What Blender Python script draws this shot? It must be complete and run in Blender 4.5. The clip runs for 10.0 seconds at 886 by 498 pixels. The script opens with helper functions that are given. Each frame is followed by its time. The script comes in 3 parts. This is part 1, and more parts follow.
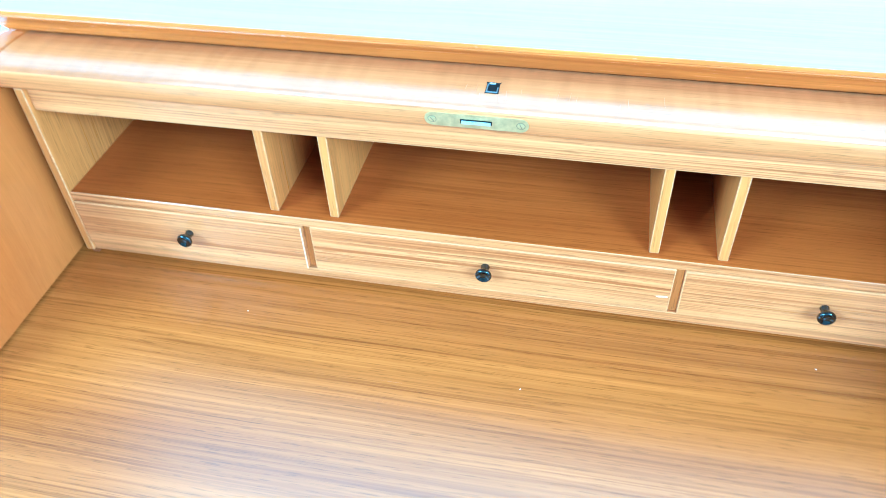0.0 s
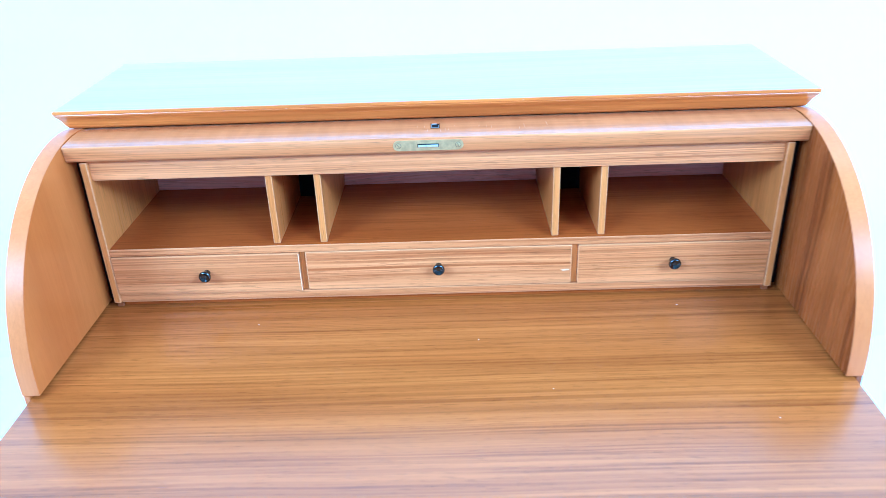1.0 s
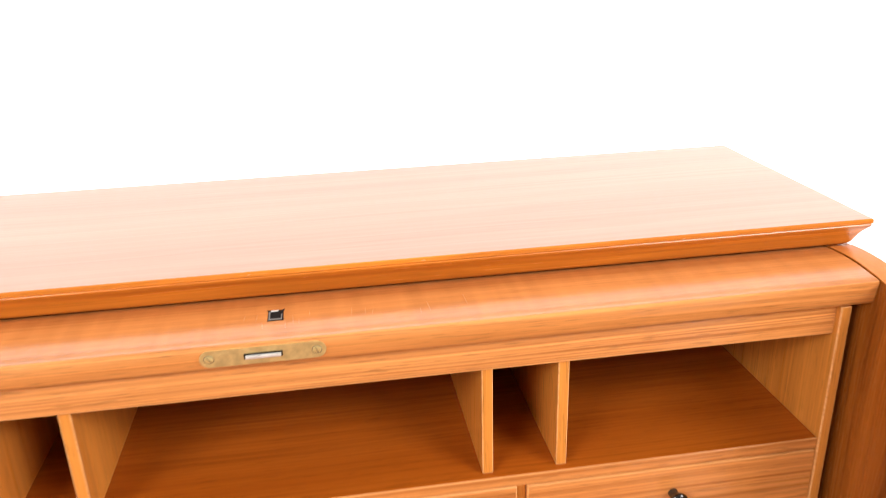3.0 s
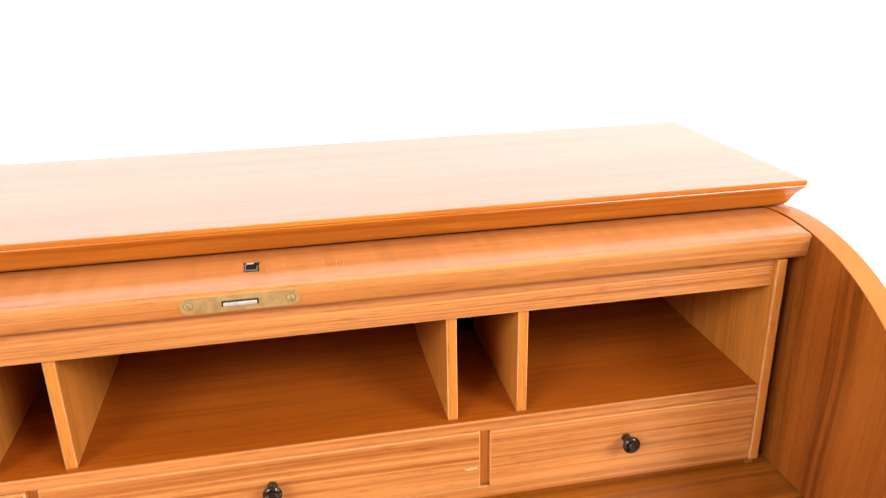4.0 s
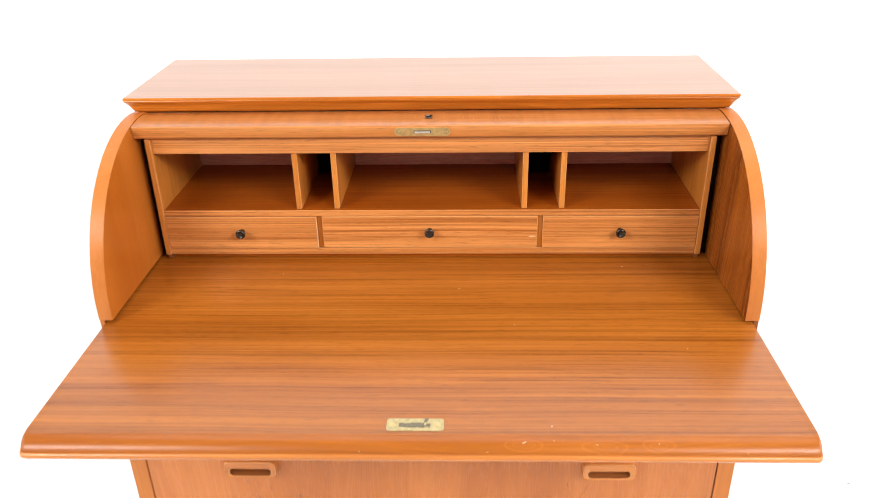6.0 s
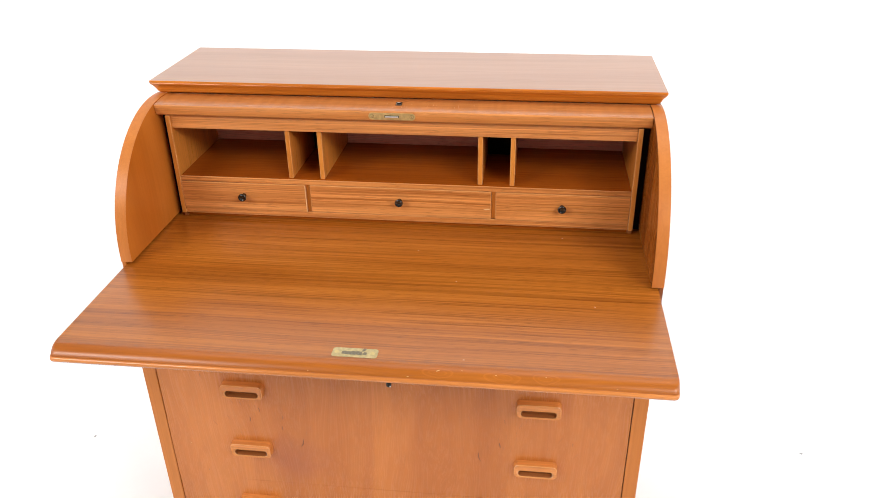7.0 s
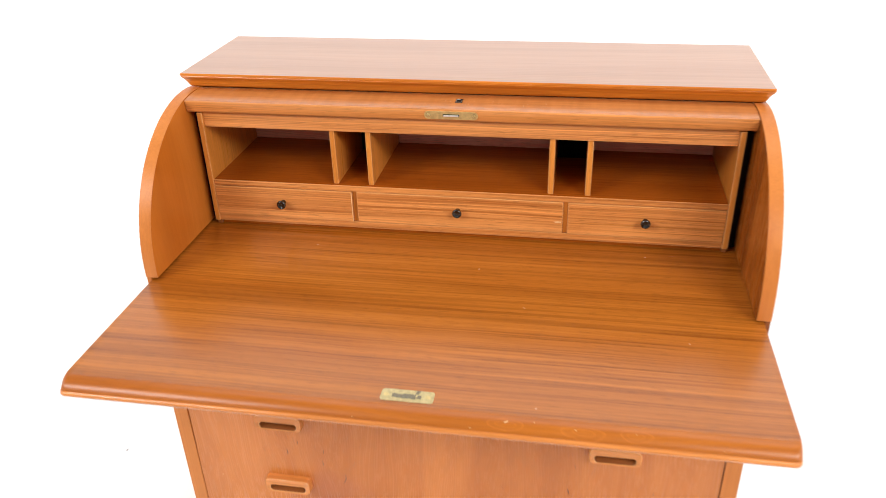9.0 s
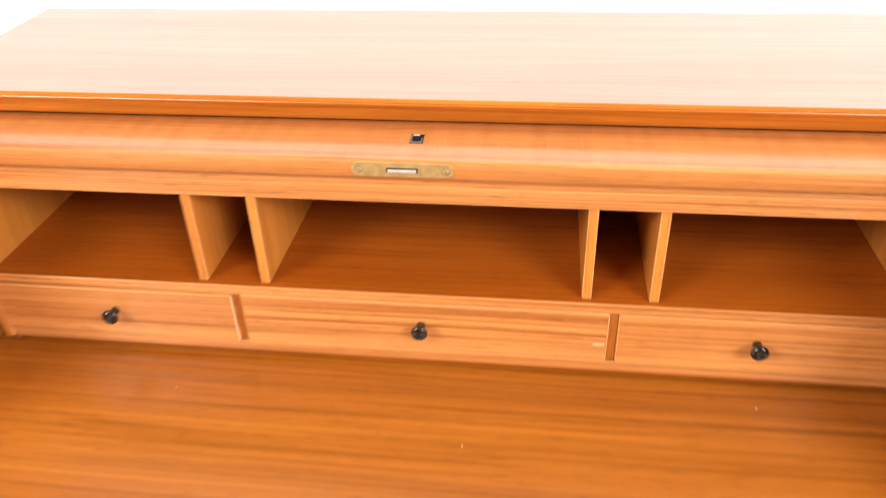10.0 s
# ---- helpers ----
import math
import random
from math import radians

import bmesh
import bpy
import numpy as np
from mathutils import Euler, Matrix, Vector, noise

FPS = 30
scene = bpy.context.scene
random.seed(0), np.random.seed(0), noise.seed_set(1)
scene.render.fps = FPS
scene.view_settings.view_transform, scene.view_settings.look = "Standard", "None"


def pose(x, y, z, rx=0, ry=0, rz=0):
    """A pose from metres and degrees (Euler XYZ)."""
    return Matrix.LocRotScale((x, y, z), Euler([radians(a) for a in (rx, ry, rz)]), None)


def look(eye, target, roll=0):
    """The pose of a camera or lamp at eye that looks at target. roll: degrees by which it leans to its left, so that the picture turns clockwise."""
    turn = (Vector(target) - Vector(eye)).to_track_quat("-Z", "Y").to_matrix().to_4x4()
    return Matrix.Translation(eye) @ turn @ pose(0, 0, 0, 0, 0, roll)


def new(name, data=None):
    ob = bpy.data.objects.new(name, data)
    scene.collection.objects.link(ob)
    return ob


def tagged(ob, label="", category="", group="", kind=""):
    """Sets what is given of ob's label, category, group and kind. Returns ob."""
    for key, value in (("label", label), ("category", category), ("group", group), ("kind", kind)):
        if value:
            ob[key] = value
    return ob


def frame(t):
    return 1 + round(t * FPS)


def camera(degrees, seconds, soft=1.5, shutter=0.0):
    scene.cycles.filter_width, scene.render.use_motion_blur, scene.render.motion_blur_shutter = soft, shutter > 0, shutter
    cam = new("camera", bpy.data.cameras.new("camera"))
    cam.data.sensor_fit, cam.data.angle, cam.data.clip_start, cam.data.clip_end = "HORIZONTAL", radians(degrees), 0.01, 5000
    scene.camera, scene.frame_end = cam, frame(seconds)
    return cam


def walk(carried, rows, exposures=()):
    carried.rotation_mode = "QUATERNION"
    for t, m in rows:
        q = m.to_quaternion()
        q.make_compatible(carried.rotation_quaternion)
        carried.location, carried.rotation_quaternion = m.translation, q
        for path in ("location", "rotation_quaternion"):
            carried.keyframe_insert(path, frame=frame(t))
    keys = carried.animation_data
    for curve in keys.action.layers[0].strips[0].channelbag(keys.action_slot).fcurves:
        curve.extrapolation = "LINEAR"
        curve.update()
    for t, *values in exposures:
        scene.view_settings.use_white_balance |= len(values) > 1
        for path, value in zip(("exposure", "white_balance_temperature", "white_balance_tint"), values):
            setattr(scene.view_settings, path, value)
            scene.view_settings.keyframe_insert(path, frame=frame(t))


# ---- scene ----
cam = camera(59.0, 10.0, soft=0.5, shutter=0.3)
PATH = [
    (0, (0.081, -0.502, 1.287), (-0.261, 0.923, -0.074), -2.6),
    (0.5, (0.040, -0.693, 1.277), (-0.137, 0.988, 0.212), -2.8),
    (1, (0.023, -0.856, 1.25), (-0.013, 0.927, 0.346), -2.1),
    (1.5, (0.017, -0.988, 1.2555), (0.007, 0.847, 0.4595), -1.8),
    (2, (0.031, -0.988, 1.246), (0.019, 0.868, 0.504), -1.95),
    (2.5, (0.042, -0.768, 1.201), (0.153, 1.096, 0.483), -1.95),
    (2.7, (0.046, -0.611, 1.205), (0.231, 1.236, 0.466), -1.9),
    (3.25, (0.044, -0.432, 1.187), (0.362, 1.398, 0.460), -1.5),
    (3.8, (0.042, -0.464, 1.174), (0.405, 1.366, 0.456), -1.2),
    (4, (0.038, -0.512, 1.179), (0.390, 1.316, 0.450), -1.1),
    (4.5, (0.040, -0.583, 1.167), (0.347, 1.255, 0.440), -0.85),
    (5, (0.046, -0.727, 1.216), (0.228, 1.108, 0.441), -0.8),
    (5.5, (0.047, -0.907, 1.261), (0.071, 0.913, 0.434), -0.9),
    (6, (0.057, -1.075, 1.314), (-0.005, 0.702, 0.400), -1.0),
    (7.3, (0.276, -1.278, 1.400), (0.018, 0.457, 0.440), -0.9),
    (7.5, (0.291, -1.287, 1.406), (0.005, 0.442, 0.441), -1.15),
    (8, (0.294, -1.295, 1.409), (-0.013, 0.428, 0.440), -1.4),
    (8.5, (0.267, -1.265, 1.391), (-0.049, 0.457, 0.422), -1.4),
    (9, (0.178, -1.093, 1.345), (-0.143, 0.623, 0.367), -1.7),
    (9.5, (0.119, -0.843, 1.284), (-0.171, 0.856, 0.270), -2.35),
    (10, (0.099, -0.538, 1.235), (-0.139, 1.113, 0.131), -2.05),
]
EXPOSURES = [(0.0, 0.90, 3050, -28), (0.5, 0.69, 3150, -16), (1.0, 0.44, 3240, -8.5), (1.5, 0.14, 4150, -2), (2.0, 0.03, 5300, 2), (2.5, 0.06, 6500, 10),
             (4.0, 0.04, 6500, 10), (4.5, 0.06, 6500, 10), (5.5, 0.04, 6500, 10), (6.2, -0.28, 6500, 10), (7.5, -0.50, 6500, 10), (8.5, -0.50, 6500, 10), (9.0, -0.35, 6500, 10),
             (9.5, 0.02, 6500, 10), (10.0, 0.20, 6500, 10)]
walk(cam, [(t, look(eye, target, roll)) for t, eye, target, roll in PATH], EXPOSURES)

# ---------- light ----------
world = bpy.data.worlds.new("world")
scene.world = world
world.use_nodes = True
sky = world.node_tree.nodes.new("ShaderNodeTexSky")
sky.sky_type, sky.sun_disc = "NISHITA", False
sky.sun_elevation, sky.sun_rotation = radians(48), radians(150)
world.node_tree.links.new(sky.outputs["Color"], world.node_tree.nodes["Background"].inputs["Color"])
world.node_tree.nodes["Background"].inputs["Strength"].default_value = 0.05


def added_light(name, m, width, height, power):
    lamp = bpy.data.lights.new(name, "AREA")
    lamp.shape, lamp.size, lamp.size_y, lamp.energy = "RECTANGLE", width, height, power
    lamp.color = (1.0, 0.985, 0.965)
    ob = new(name, lamp)
    ob.matrix_world = m
    return ob


# Area lamps out of view, added to light the desk and the white wall.
added_light("added_light_southeast", look((2.15, -2.48, 2.78), (0, 0, 0.8)), 1.5, 0.95, 126)
added_light("added_light_southwest", look((-2.15, -2.48, 2.78), (0, 0, 0.8)), 1.5, 0.95, 117)
added_light("added_light_top", look((0.1, 0.75, 3.48), (0.1, 0.76, 0)), 3.8, 1.3, 58)
added_light("added_light_east", look((2.98, -0.15, 1.75), (0, 0.9, 1.5)), 2.8, 1.6, 75)
added_light("added_light_west", look((-2.98, -0.15, 1.75), (0, 0.9, 1.5)), 2.8, 1.6, 45)


FRONT = -0.1990                 # front of the large drawers


# ---------- materials ----------
def material(name):
    mat = bpy.data.materials.new(name)
    mat.use_nodes = True
    nodes, links = mat.node_tree.nodes, mat.node_tree.links
    return mat, nodes, links, nodes["Principled BSDF"]


def ramp(nodes, stops):
    r = nodes.new("ShaderNodeValToRGB")
    el = r.color_ramp.elements
    while len(el) < len(stops):
        el.new(0.5)
    for e, (p, c) in zip(el, stops):
        e.position, e.color = p, (*c, 1)
    return r


def noise_node(nodes, links, vec, scale, detail=3.0, rough=0.55, distort=0.0):
    n = nodes.new("ShaderNodeTexNoise")
    n.inputs["Scale"].default_value, n.inputs["Detail"].default_value = scale, detail
    n.inputs["Roughness"].default_value, n.inputs["Distortion"].default_value = rough, distort
    links.new(vec, n.inputs["Vector"])
    return n


def stretch(nodes, links, vec, scale):
    m = nodes.new("ShaderNodeMapping")
    m.inputs["Scale"].default_value = scale
    links.new(vec, m.inputs["Vector"])
    return m.outputs["Vector"]


def mix(nodes, links, kind, fac, a, b):
    m = nodes.new("ShaderNodeMix")
    m.data_type, m.blend_type = "RGBA", kind
    for value, socket in ((fac, 0), (a, 6), (b, 7)):
        if hasattr(value, "is_output"):
            links.new(value, m.inputs[socket])
        else:
            m.inputs[socket].default_value = value if socket == 0 else (*value, 1)
    return m.outputs[2]


def wood(name, grain, light, mid, dark, lines=0.6, pitch=14.0, count=20.0, wander=0.012, rough=0.34, figure=0.5, streak=0.0,
         knots=0.0, bump=0.10, seed=0.0, hair=80.0, gloss=0.4, vary=1.0, stripe=0.0, stripe_mix=0.5, stain=None, pore=0.6, ripple=0.0, coat=0.0, eyes=()):
    """Veneer whose fibres run along the axis grain; pitch, count: how close the growth rings lie."""
    mat, nodes, links, bsdf = material(name)
    tc = nodes.new("ShaderNodeTexCoord")
    info = nodes.new("ShaderNodeObjectInfo")
    shift = nodes.new("ShaderNodeVectorMath")
    shift.operation = "MULTIPLY_ADD"
    links.new(info.outputs["Random"], shift.inputs[0])
    shift.inputs[1].default_value = (3.1 * vary, 3.7 * vary, 4.3 * vary)
    links.new(tc.outputs["Object"], shift.inputs[2])
    off = nodes.new("ShaderNodeVectorMath")
    off.inputs[1].default_value = (seed, seed * 1.7, seed * 0.6)
    links.new(shift.outputs[0], off.inputs[0])
    p = off.outputs[0]

    def along(k_along, k_across):
        return tuple(k_along if i == "xyz".index(grain) else k_across for i in range(3))

    # slow wander of the fibres, by which the growth lines waver
    slow = noise_node(nodes, links, stretch(nodes, links, p, along(1.6, 5.0)), 1.0, 2.0)
    sway = nodes.new("ShaderNodeVectorMath")
    sway.operation = "MULTIPLY_ADD"
    links.new(slow.outputs["Color"], sway.inputs[0])
    sway.inputs[1].default_value = along(0.0, wander * 4)
    links.new(p, sway.inputs[2])
    q = sway.outputs[0]
    cells = noise_node(nodes, links, stretch(nodes, links, q, along(0.45, pitch)), 1.0, 1.5, 0.5)
    fine = noise_node(nodes, links, stretch(nodes, links, q, along(1.8, 520.0)), 1.0, 3.0, 0.7)
    pores = noise_node(nodes, links, stretch(nodes, links, q, along(45.0, 800.0)), 1.0, 1.0)
    broad = noise_node(nodes, links, stretch(nodes, links, q, along(1.2, 12.0)), 1.0, 3.0, 0.5, 0.4)
    base = ramp(nodes, [(0.34, mid), (0.62, light)])
    links.new(broad.outputs["Fac"], base.inputs["Fac"])

    def calc(kind, a, c):
        n = nodes.new("ShaderNodeMath")
        n.operation = kind
        for k, v in enumerate((a, c)):
            if v is None:
                continue
            if hasattr(v, "is_output"):
                links.new(v, n.inputs[k])
            else:
                n.inputs[k].default_value = v
        return n.outputs[0]

    # growth rings: each darkens slowly, then ends in a sharp late-wood line
    rings = calc("ADD", calc("MULTIPLY", cells.outputs["Fac"], count), calc("MULTIPLY", fine.outputs["Fac"], 0.25))
    saw = ramp(nodes, [(0.0, (0.1,) * 3), (0.12, (0, 0, 0)), (0.5, (0.08,) * 3), (0.8, (0.4,) * 3), (0.93, (1, 1, 1)), (1.0, (0.15,) * 3)])
    links.new(calc("FRACT", rings, None), saw.inputs["Fac"])
    strong = noise_node(nodes, links, stretch(nodes, links, q, along(1.5, 22.0)), 1.0, 2.0, 0.5)
    weight = ramp(nodes, [(0.32, (0.4,) * 3), (0.62, (1, 1, 1))])
    links.new(strong.outputs["Fac"], weight.inputs["Fac"])
    col = mix(nodes, links, "MIX", calc("MULTIPLY", calc("MULTIPLY", saw.outputs["Color"], weight.outputs["Color"]), lines * (0.12 if stripe else 0.28)), base.outputs["Color"], dark)
    thin = noise_node(nodes, links, stretch(nodes, links, q, along(0.5, hair)), 1.0, 2.0, 0.55)
    hair_ramp = ramp(nodes, [(0.42, (0, 0, 0)), (0.475, (1, 1, 1)), (0.515, (1, 1, 1)), (0.57, (0, 0, 0))])
    links.new(thin.outputs["Fac"], hair_ramp.inputs["Fac"])
    col = mix(nodes, links, "MIX", calc("MULTIPLY", calc("MULTIPLY", hair_ramp.outputs["Color"], weight.outputs["Color"]), lines * (0.45 if stripe else 1.0)), col, dark)
    thin2 = noise_node(nodes, links, stretch(nodes, links, q, along(1.2, hair * 2.7)), 1.0, 2.0, 0.55)
    hair2 = ramp(nodes, [(0.40, (0, 0, 0)), (0.47, (1, 1, 1)), (0.53, (1, 1, 1)), (0.60, (0, 0, 0))])
    links.new(thin2.outputs["Fac"], hair2.inputs["Fac"])
    col = mix(nodes, links, "MIX", calc("MULTIPLY", hair2.outputs["Color"], lines * 0.45), col, dark)
    if stripe:
        # long irregular streaks of late wood: a few broad bands that break up into many fine lines
        for k, (period, detail, low, high, part_mix) in enumerate(((stripe, 5.0, 0.44, 0.60, 0.85), (stripe * 0.20, 3.0, 0.48, 0.59, 1.1))):
            streaks = noise_node(nodes, links, stretch(nodes, links, q, along(0.28 + 0.3 * k, 1.0 / period)), 1.0, detail, 0.68)
            tone = ramp(nodes, [(low - 0.14, (0.0,) * 3), (low, (0.18,) * 3), (0.5 * (low + high), (0.45,) * 3), (high, (1, 1, 1))])
            links.new(streaks.outputs["Fac"], tone.inputs["Fac"])
            fade = noise_node(nodes, links, stretch(nodes, links, q, along(1.1 + k, 18.0 + 40 * k)), 1.0, 2.0, 0.5)
            keep = ramp(nodes, [(0.34, (0.25,) * 3), (0.62, (1, 1, 1))])
            links.new(fade.outputs["Fac"], keep.inputs["Fac"])
            col = mix(nodes, links, "MIX", calc("MULTIPLY", calc("MULTIPLY", tone.outputs["Color"], keep.outputs["Color"]), stripe_mix * part_mix), col, dark)
    fib = ramp(nodes, [(0.3, (1 - 0.45 * figure,) * 3), (0.7, (1 + 0.12 * figure,) * 3)])
    links.new(fine.outputs["Fac"], fib.inputs["Fac"])
    col = mix(nodes, links, "MULTIPLY", 1.0, col, fib.outputs["Color"])
    por = ramp(nodes, [(0.30, (0.55,) * 3), (0.40, (1, 1, 1))])
    links.new(pores.outputs["Fac"], por.inputs["Fac"])
    col = mix(nodes, links, "MULTIPLY", pore, col, por.outputs["Color"])
    if streak:
        wide = noise_node(nodes, links, stretch(nodes, links, q, along(1.1, 16.0)), 1.0, 2.0, 0.5, 0.6)
        w = ramp(nodes, [(0.5, (0, 0, 0)), (0.66, (streak,) * 3)])
        links.new(wide.outputs["Fac"], w.inputs["Fac"])
        col = mix(nodes, links, "MIX", w.outputs["Color"], col, dark)
    if knots:
        spot = nodes.new("ShaderNodeTexVoronoi")
        spot.inputs["Scale"].default_value = 1.0
        links.new(stretch(nodes, links, q, along(13.0, 95.0)), spot.inputs["Vector"])
        mark = ramp(nodes, [(0.0, (knots,) * 3), (0.10, (knots * 0.6,) * 3), (0.16, (0, 0, 0))])
        links.new(spot.outputs["Distance"], mark.inputs["Fac"])
        few = ramp(nodes, [(0.80, (0, 0, 0)), (0.83, (1, 1, 1))])
        links.new(spot.outputs["Color"], few.inputs["Fac"])
        col = mix(nodes, links, "MIX", calc("MULTIPLY", mark.outputs["Color"], few.outputs["Color"]), col, tuple(c * 0.35 for c in dark))
    if ripple:
        # faint bands of figure that cross the grain
        cross = noise_node(nodes, links, stretch(nodes, links, p, along(75.0, 7.0)), 1.0, 2.0, 0.5)
        band = ramp(nodes, [(0.35, (1 - ripple,) * 3), (0.65, (1 + ripple * 0.3,) * 3)])
        links.new(cross.outputs["Fac"], band.inputs["Fac"])
        col = mix(nodes, links, "MULTIPLY", 1.0, col, band.outputs["Color"])
    for cx, cy, wide in eyes:
        # faint pointed arcs of paler figure where the rounded edge cuts through the growth rings
        wobble = noise_node(nodes, links, tc.outputs["Object"], 45.0, 2.0, 0.5)
        bent = nodes.new("ShaderNodeVectorMath")
        bent.operation = "MULTIPLY_ADD"
        links.new(wobble.outputs["Color"], bent.inputs[0])
        bent.inputs[1].default_value = (0.012, 0.0045, 0.0)
        links.new(tc.outputs["Object"], bent.inputs[2])
        place = nodes.new("ShaderNodeMapping")
        place.inputs["Location"].default_value = (-(cx + 0.006) * wide, -(cy + 0.00225), 0.0)
        place.inputs["Scale"].default_value = (wide, 1.0, 0.0)
        links.new(bent.outputs[0], place.inputs["Vector"])
        reach = nodes.new("ShaderNodeVectorMath")
        reach.operation = "LENGTH"
        links.new(place.outputs["Vector"], reach.inputs[0])
        arcs = ramp(nodes, [(0.0, (0.10,) * 3), (0.30, (0.0,) * 3), (0.42, (0.22,) * 3), (0.48, (0.0,) * 3), (0.66, (0.0,) * 3), (0.82, (0.28,) * 3), (0.88, (0.0,) * 3)])
        links.new(calc("MULTIPLY", reach.outputs["Value"], 150.0), arcs.inputs["Fac"])
        col = mix(nodes, links, "MIX", arcs.outputs["Color"], col, tuple(min(1.0, c * 1.45 + 0.02) for c in light))
    if stain:
        # one faded, cloudy patch round a point of the thing
        near = nodes.new("ShaderNodeVectorMath")
        near.operation = "DISTANCE"
        cloud = noise_node(nodes, links, tc.outputs["Object"], 14.0, 3.0, 0.6)
        bend = nodes.new("ShaderNodeVectorMath")
        bend.operation = "MULTIPLY_ADD"
        links.new(cloud.outputs["Color"], bend.inputs[0])
        bend.inputs[1].default_value = (0.09, 0.0, 0.09)
        links.new(tc.outputs["Object"], bend.inputs[2])
        links.new(bend.outputs[0], near.inputs[0])
        near.inputs[1].default_value = (stain[0] + 0.045, stain[1], stain[2] + 0.045)
        patch = ramp(nodes, [(0.015, (0.5,) * 3), (0.075, (0, 0, 0))])
        links.new(near.outputs["Value"], patch.inputs["Fac"])
        col = mix(nodes, links, "MIX", patch.outputs["Color"], col, (0.33, 0.095, 0.045))
    links.new(col, bsdf.inputs["Base Color"])
    sheen = nodes.new("ShaderNodeMapRange")
    sheen.inputs["To Min"].default_value, sheen.inputs["To Max"].default_value = rough - 0.04, rough + 0.06
    links.new(fine.outputs["Fac"], sheen.inputs["Value"])
    links.new(sheen.outputs["Result"], bsdf.inputs["Roughness"])
    bsdf.inputs["Specular IOR Level"].default_value = gloss
    bsdf.inputs["Coat Weight"].default_value, bsdf.inputs["Coat Roughness"].default_value = coat, rough * 0.9
    b = nodes.new("ShaderNodeBump")
    b.inputs["Strength"].default_value, b.inputs["Distance"].default_value = bump, 0.0005
    links.new(fine.outputs["Fac"], b.inputs["Height"])
    links.new(b.outputs["Normal"], bsdf.inputs["Normal"])
    return mat


def metal(name, colour, rough, worn=0.15, scale=160.0, metallic=1.0, tarnish=(0.12, 0.09, 0.04)):
    mat, nodes, links, bsdf = material(name)
    tc = nodes.new("ShaderNodeTexCoord")
    n = noise_node(nodes, links, tc.outputs["Object"], scale, 4.0, 0.6)
    r = ramp(nodes, [(0.35, tuple(c * (1 - worn) + d * worn for c, d in zip(colour, tarnish))), (0.65, colour)])
    links.new(n.outputs["Fac"], r.inputs["Fac"])
    links.new(r.outputs["Color"], bsdf.inputs["Base Color"])
    bsdf.inputs["Metallic"].default_value = metallic
    m = nodes.new("ShaderNodeMapRange")
    m.inputs["To Min"].default_value, m.inputs["To Max"].default_value = max(0.02, rough - 0.08), rough + 0.1
    links.new(n.outputs["Fac"], m.inputs["Value"])
    links.new(m.outputs["Result"], bsdf.inputs["Roughness"])
    return mat


def paint(name, colour, rough, amount=0.03, scale=3.0):
    mat, nodes, links, bsdf = material(name)
    tc = nodes.new("ShaderNodeTexCoord")
    n = noise_node(nodes, links, tc.outputs["Object"], scale, 5.0, 0.6)
    r = ramp(nodes, [(0.3, tuple(c * (1 - amount) for c in colour)), (0.7, colour)])
    links.new(n.outputs["Fac"], r.inputs["Fac"])
    links.new(r.outputs["Color"], bsdf.inputs["Base Color"])
    bsdf.inputs["Roughness"].default_value = rough
    b = nodes.new("ShaderNodeBump")
    b.inputs["Strength"].default_value, b.inputs["Distance"].default_value = 0.08, 0.002
    f = noise_node(nodes, links, tc.outputs["Object"], 180.0, 2.0)
    links.new(f.outputs["Fac"], b.inputs["Height"])
    links.new(b.outputs["Normal"], bsdf.inputs["Normal"])
    return mat


teak_slab = wood("teak_slab", "x", (0.520, 0.162, 0.018), (0.430, 0.122, 0.011), (0.165, 0.037, 0.003), 0.34, 20, 10, 0.004, 0.24, 0.45, hair=70, stripe=0.017, stripe_mix=0.58, gloss=0.55, coat=0.15)
# Base paled towards pink: part of the wall's sheen is in the colour.
teak_top_sheen = wood("teak_top_sheen", "x", (0.440, 0.235, 0.148), (0.400, 0.205, 0.126), (0.24, 0.095, 0.045), 0.22, 14, 12, 0.008, 0.30, 0.2, seed=2.3, bump=0.01, gloss=0.6, stripe=0.024, stripe_mix=0.22, pore=0.08, coat=0.30)
teak_front = wood("teak_front", "x", (0.860, 0.365, 0.108), (0.790, 0.306, 0.078), (0.330, 0.082, 0.011), 0.36, 30, 8, 0.002, 0.28, 0.45, seed=5.1, hair=105, gloss=0.45, stripe=0.011, stripe_mix=0.70)
teak_rail_dim = wood("teak_rail_dim", "x", (0.550, 0.198, 0.056), (0.475, 0.162, 0.041), (0.270, 0.072, 0.013), 0.2, 20, 8, 0.004, 0.22, 0.3, seed=5.6, hair=70, gloss=0.6, pore=0.30, ripple=0.10, coat=0.35)
# Left panel plain; right one streaky, and darkened for its shaded inner face.
teak_side_lit = wood("teak_side_lit", "z", (0.515, 0.155, 0.021), (0.450, 0.122, 0.014), (0.240, 0.054, 0.005), 0.08, 10, 8, 0.03, 0.22, 0.14, streak=0.22, seed=1.2, hair=40, pore=0.10)
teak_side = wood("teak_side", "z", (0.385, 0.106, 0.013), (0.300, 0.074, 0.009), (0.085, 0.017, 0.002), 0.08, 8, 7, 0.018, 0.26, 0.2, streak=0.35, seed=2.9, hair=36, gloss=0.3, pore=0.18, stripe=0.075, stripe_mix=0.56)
teak_lip = wood("teak_lip", "z", (0.571, 0.195, 0.044), (0.500, 0.157, 0.032), (0.275, 0.071, 0.011), 0.12, 16, 8, 0.004, 0.34, 0.14, seed=4.2, hair=80, gloss=0.2, pore=0.15)
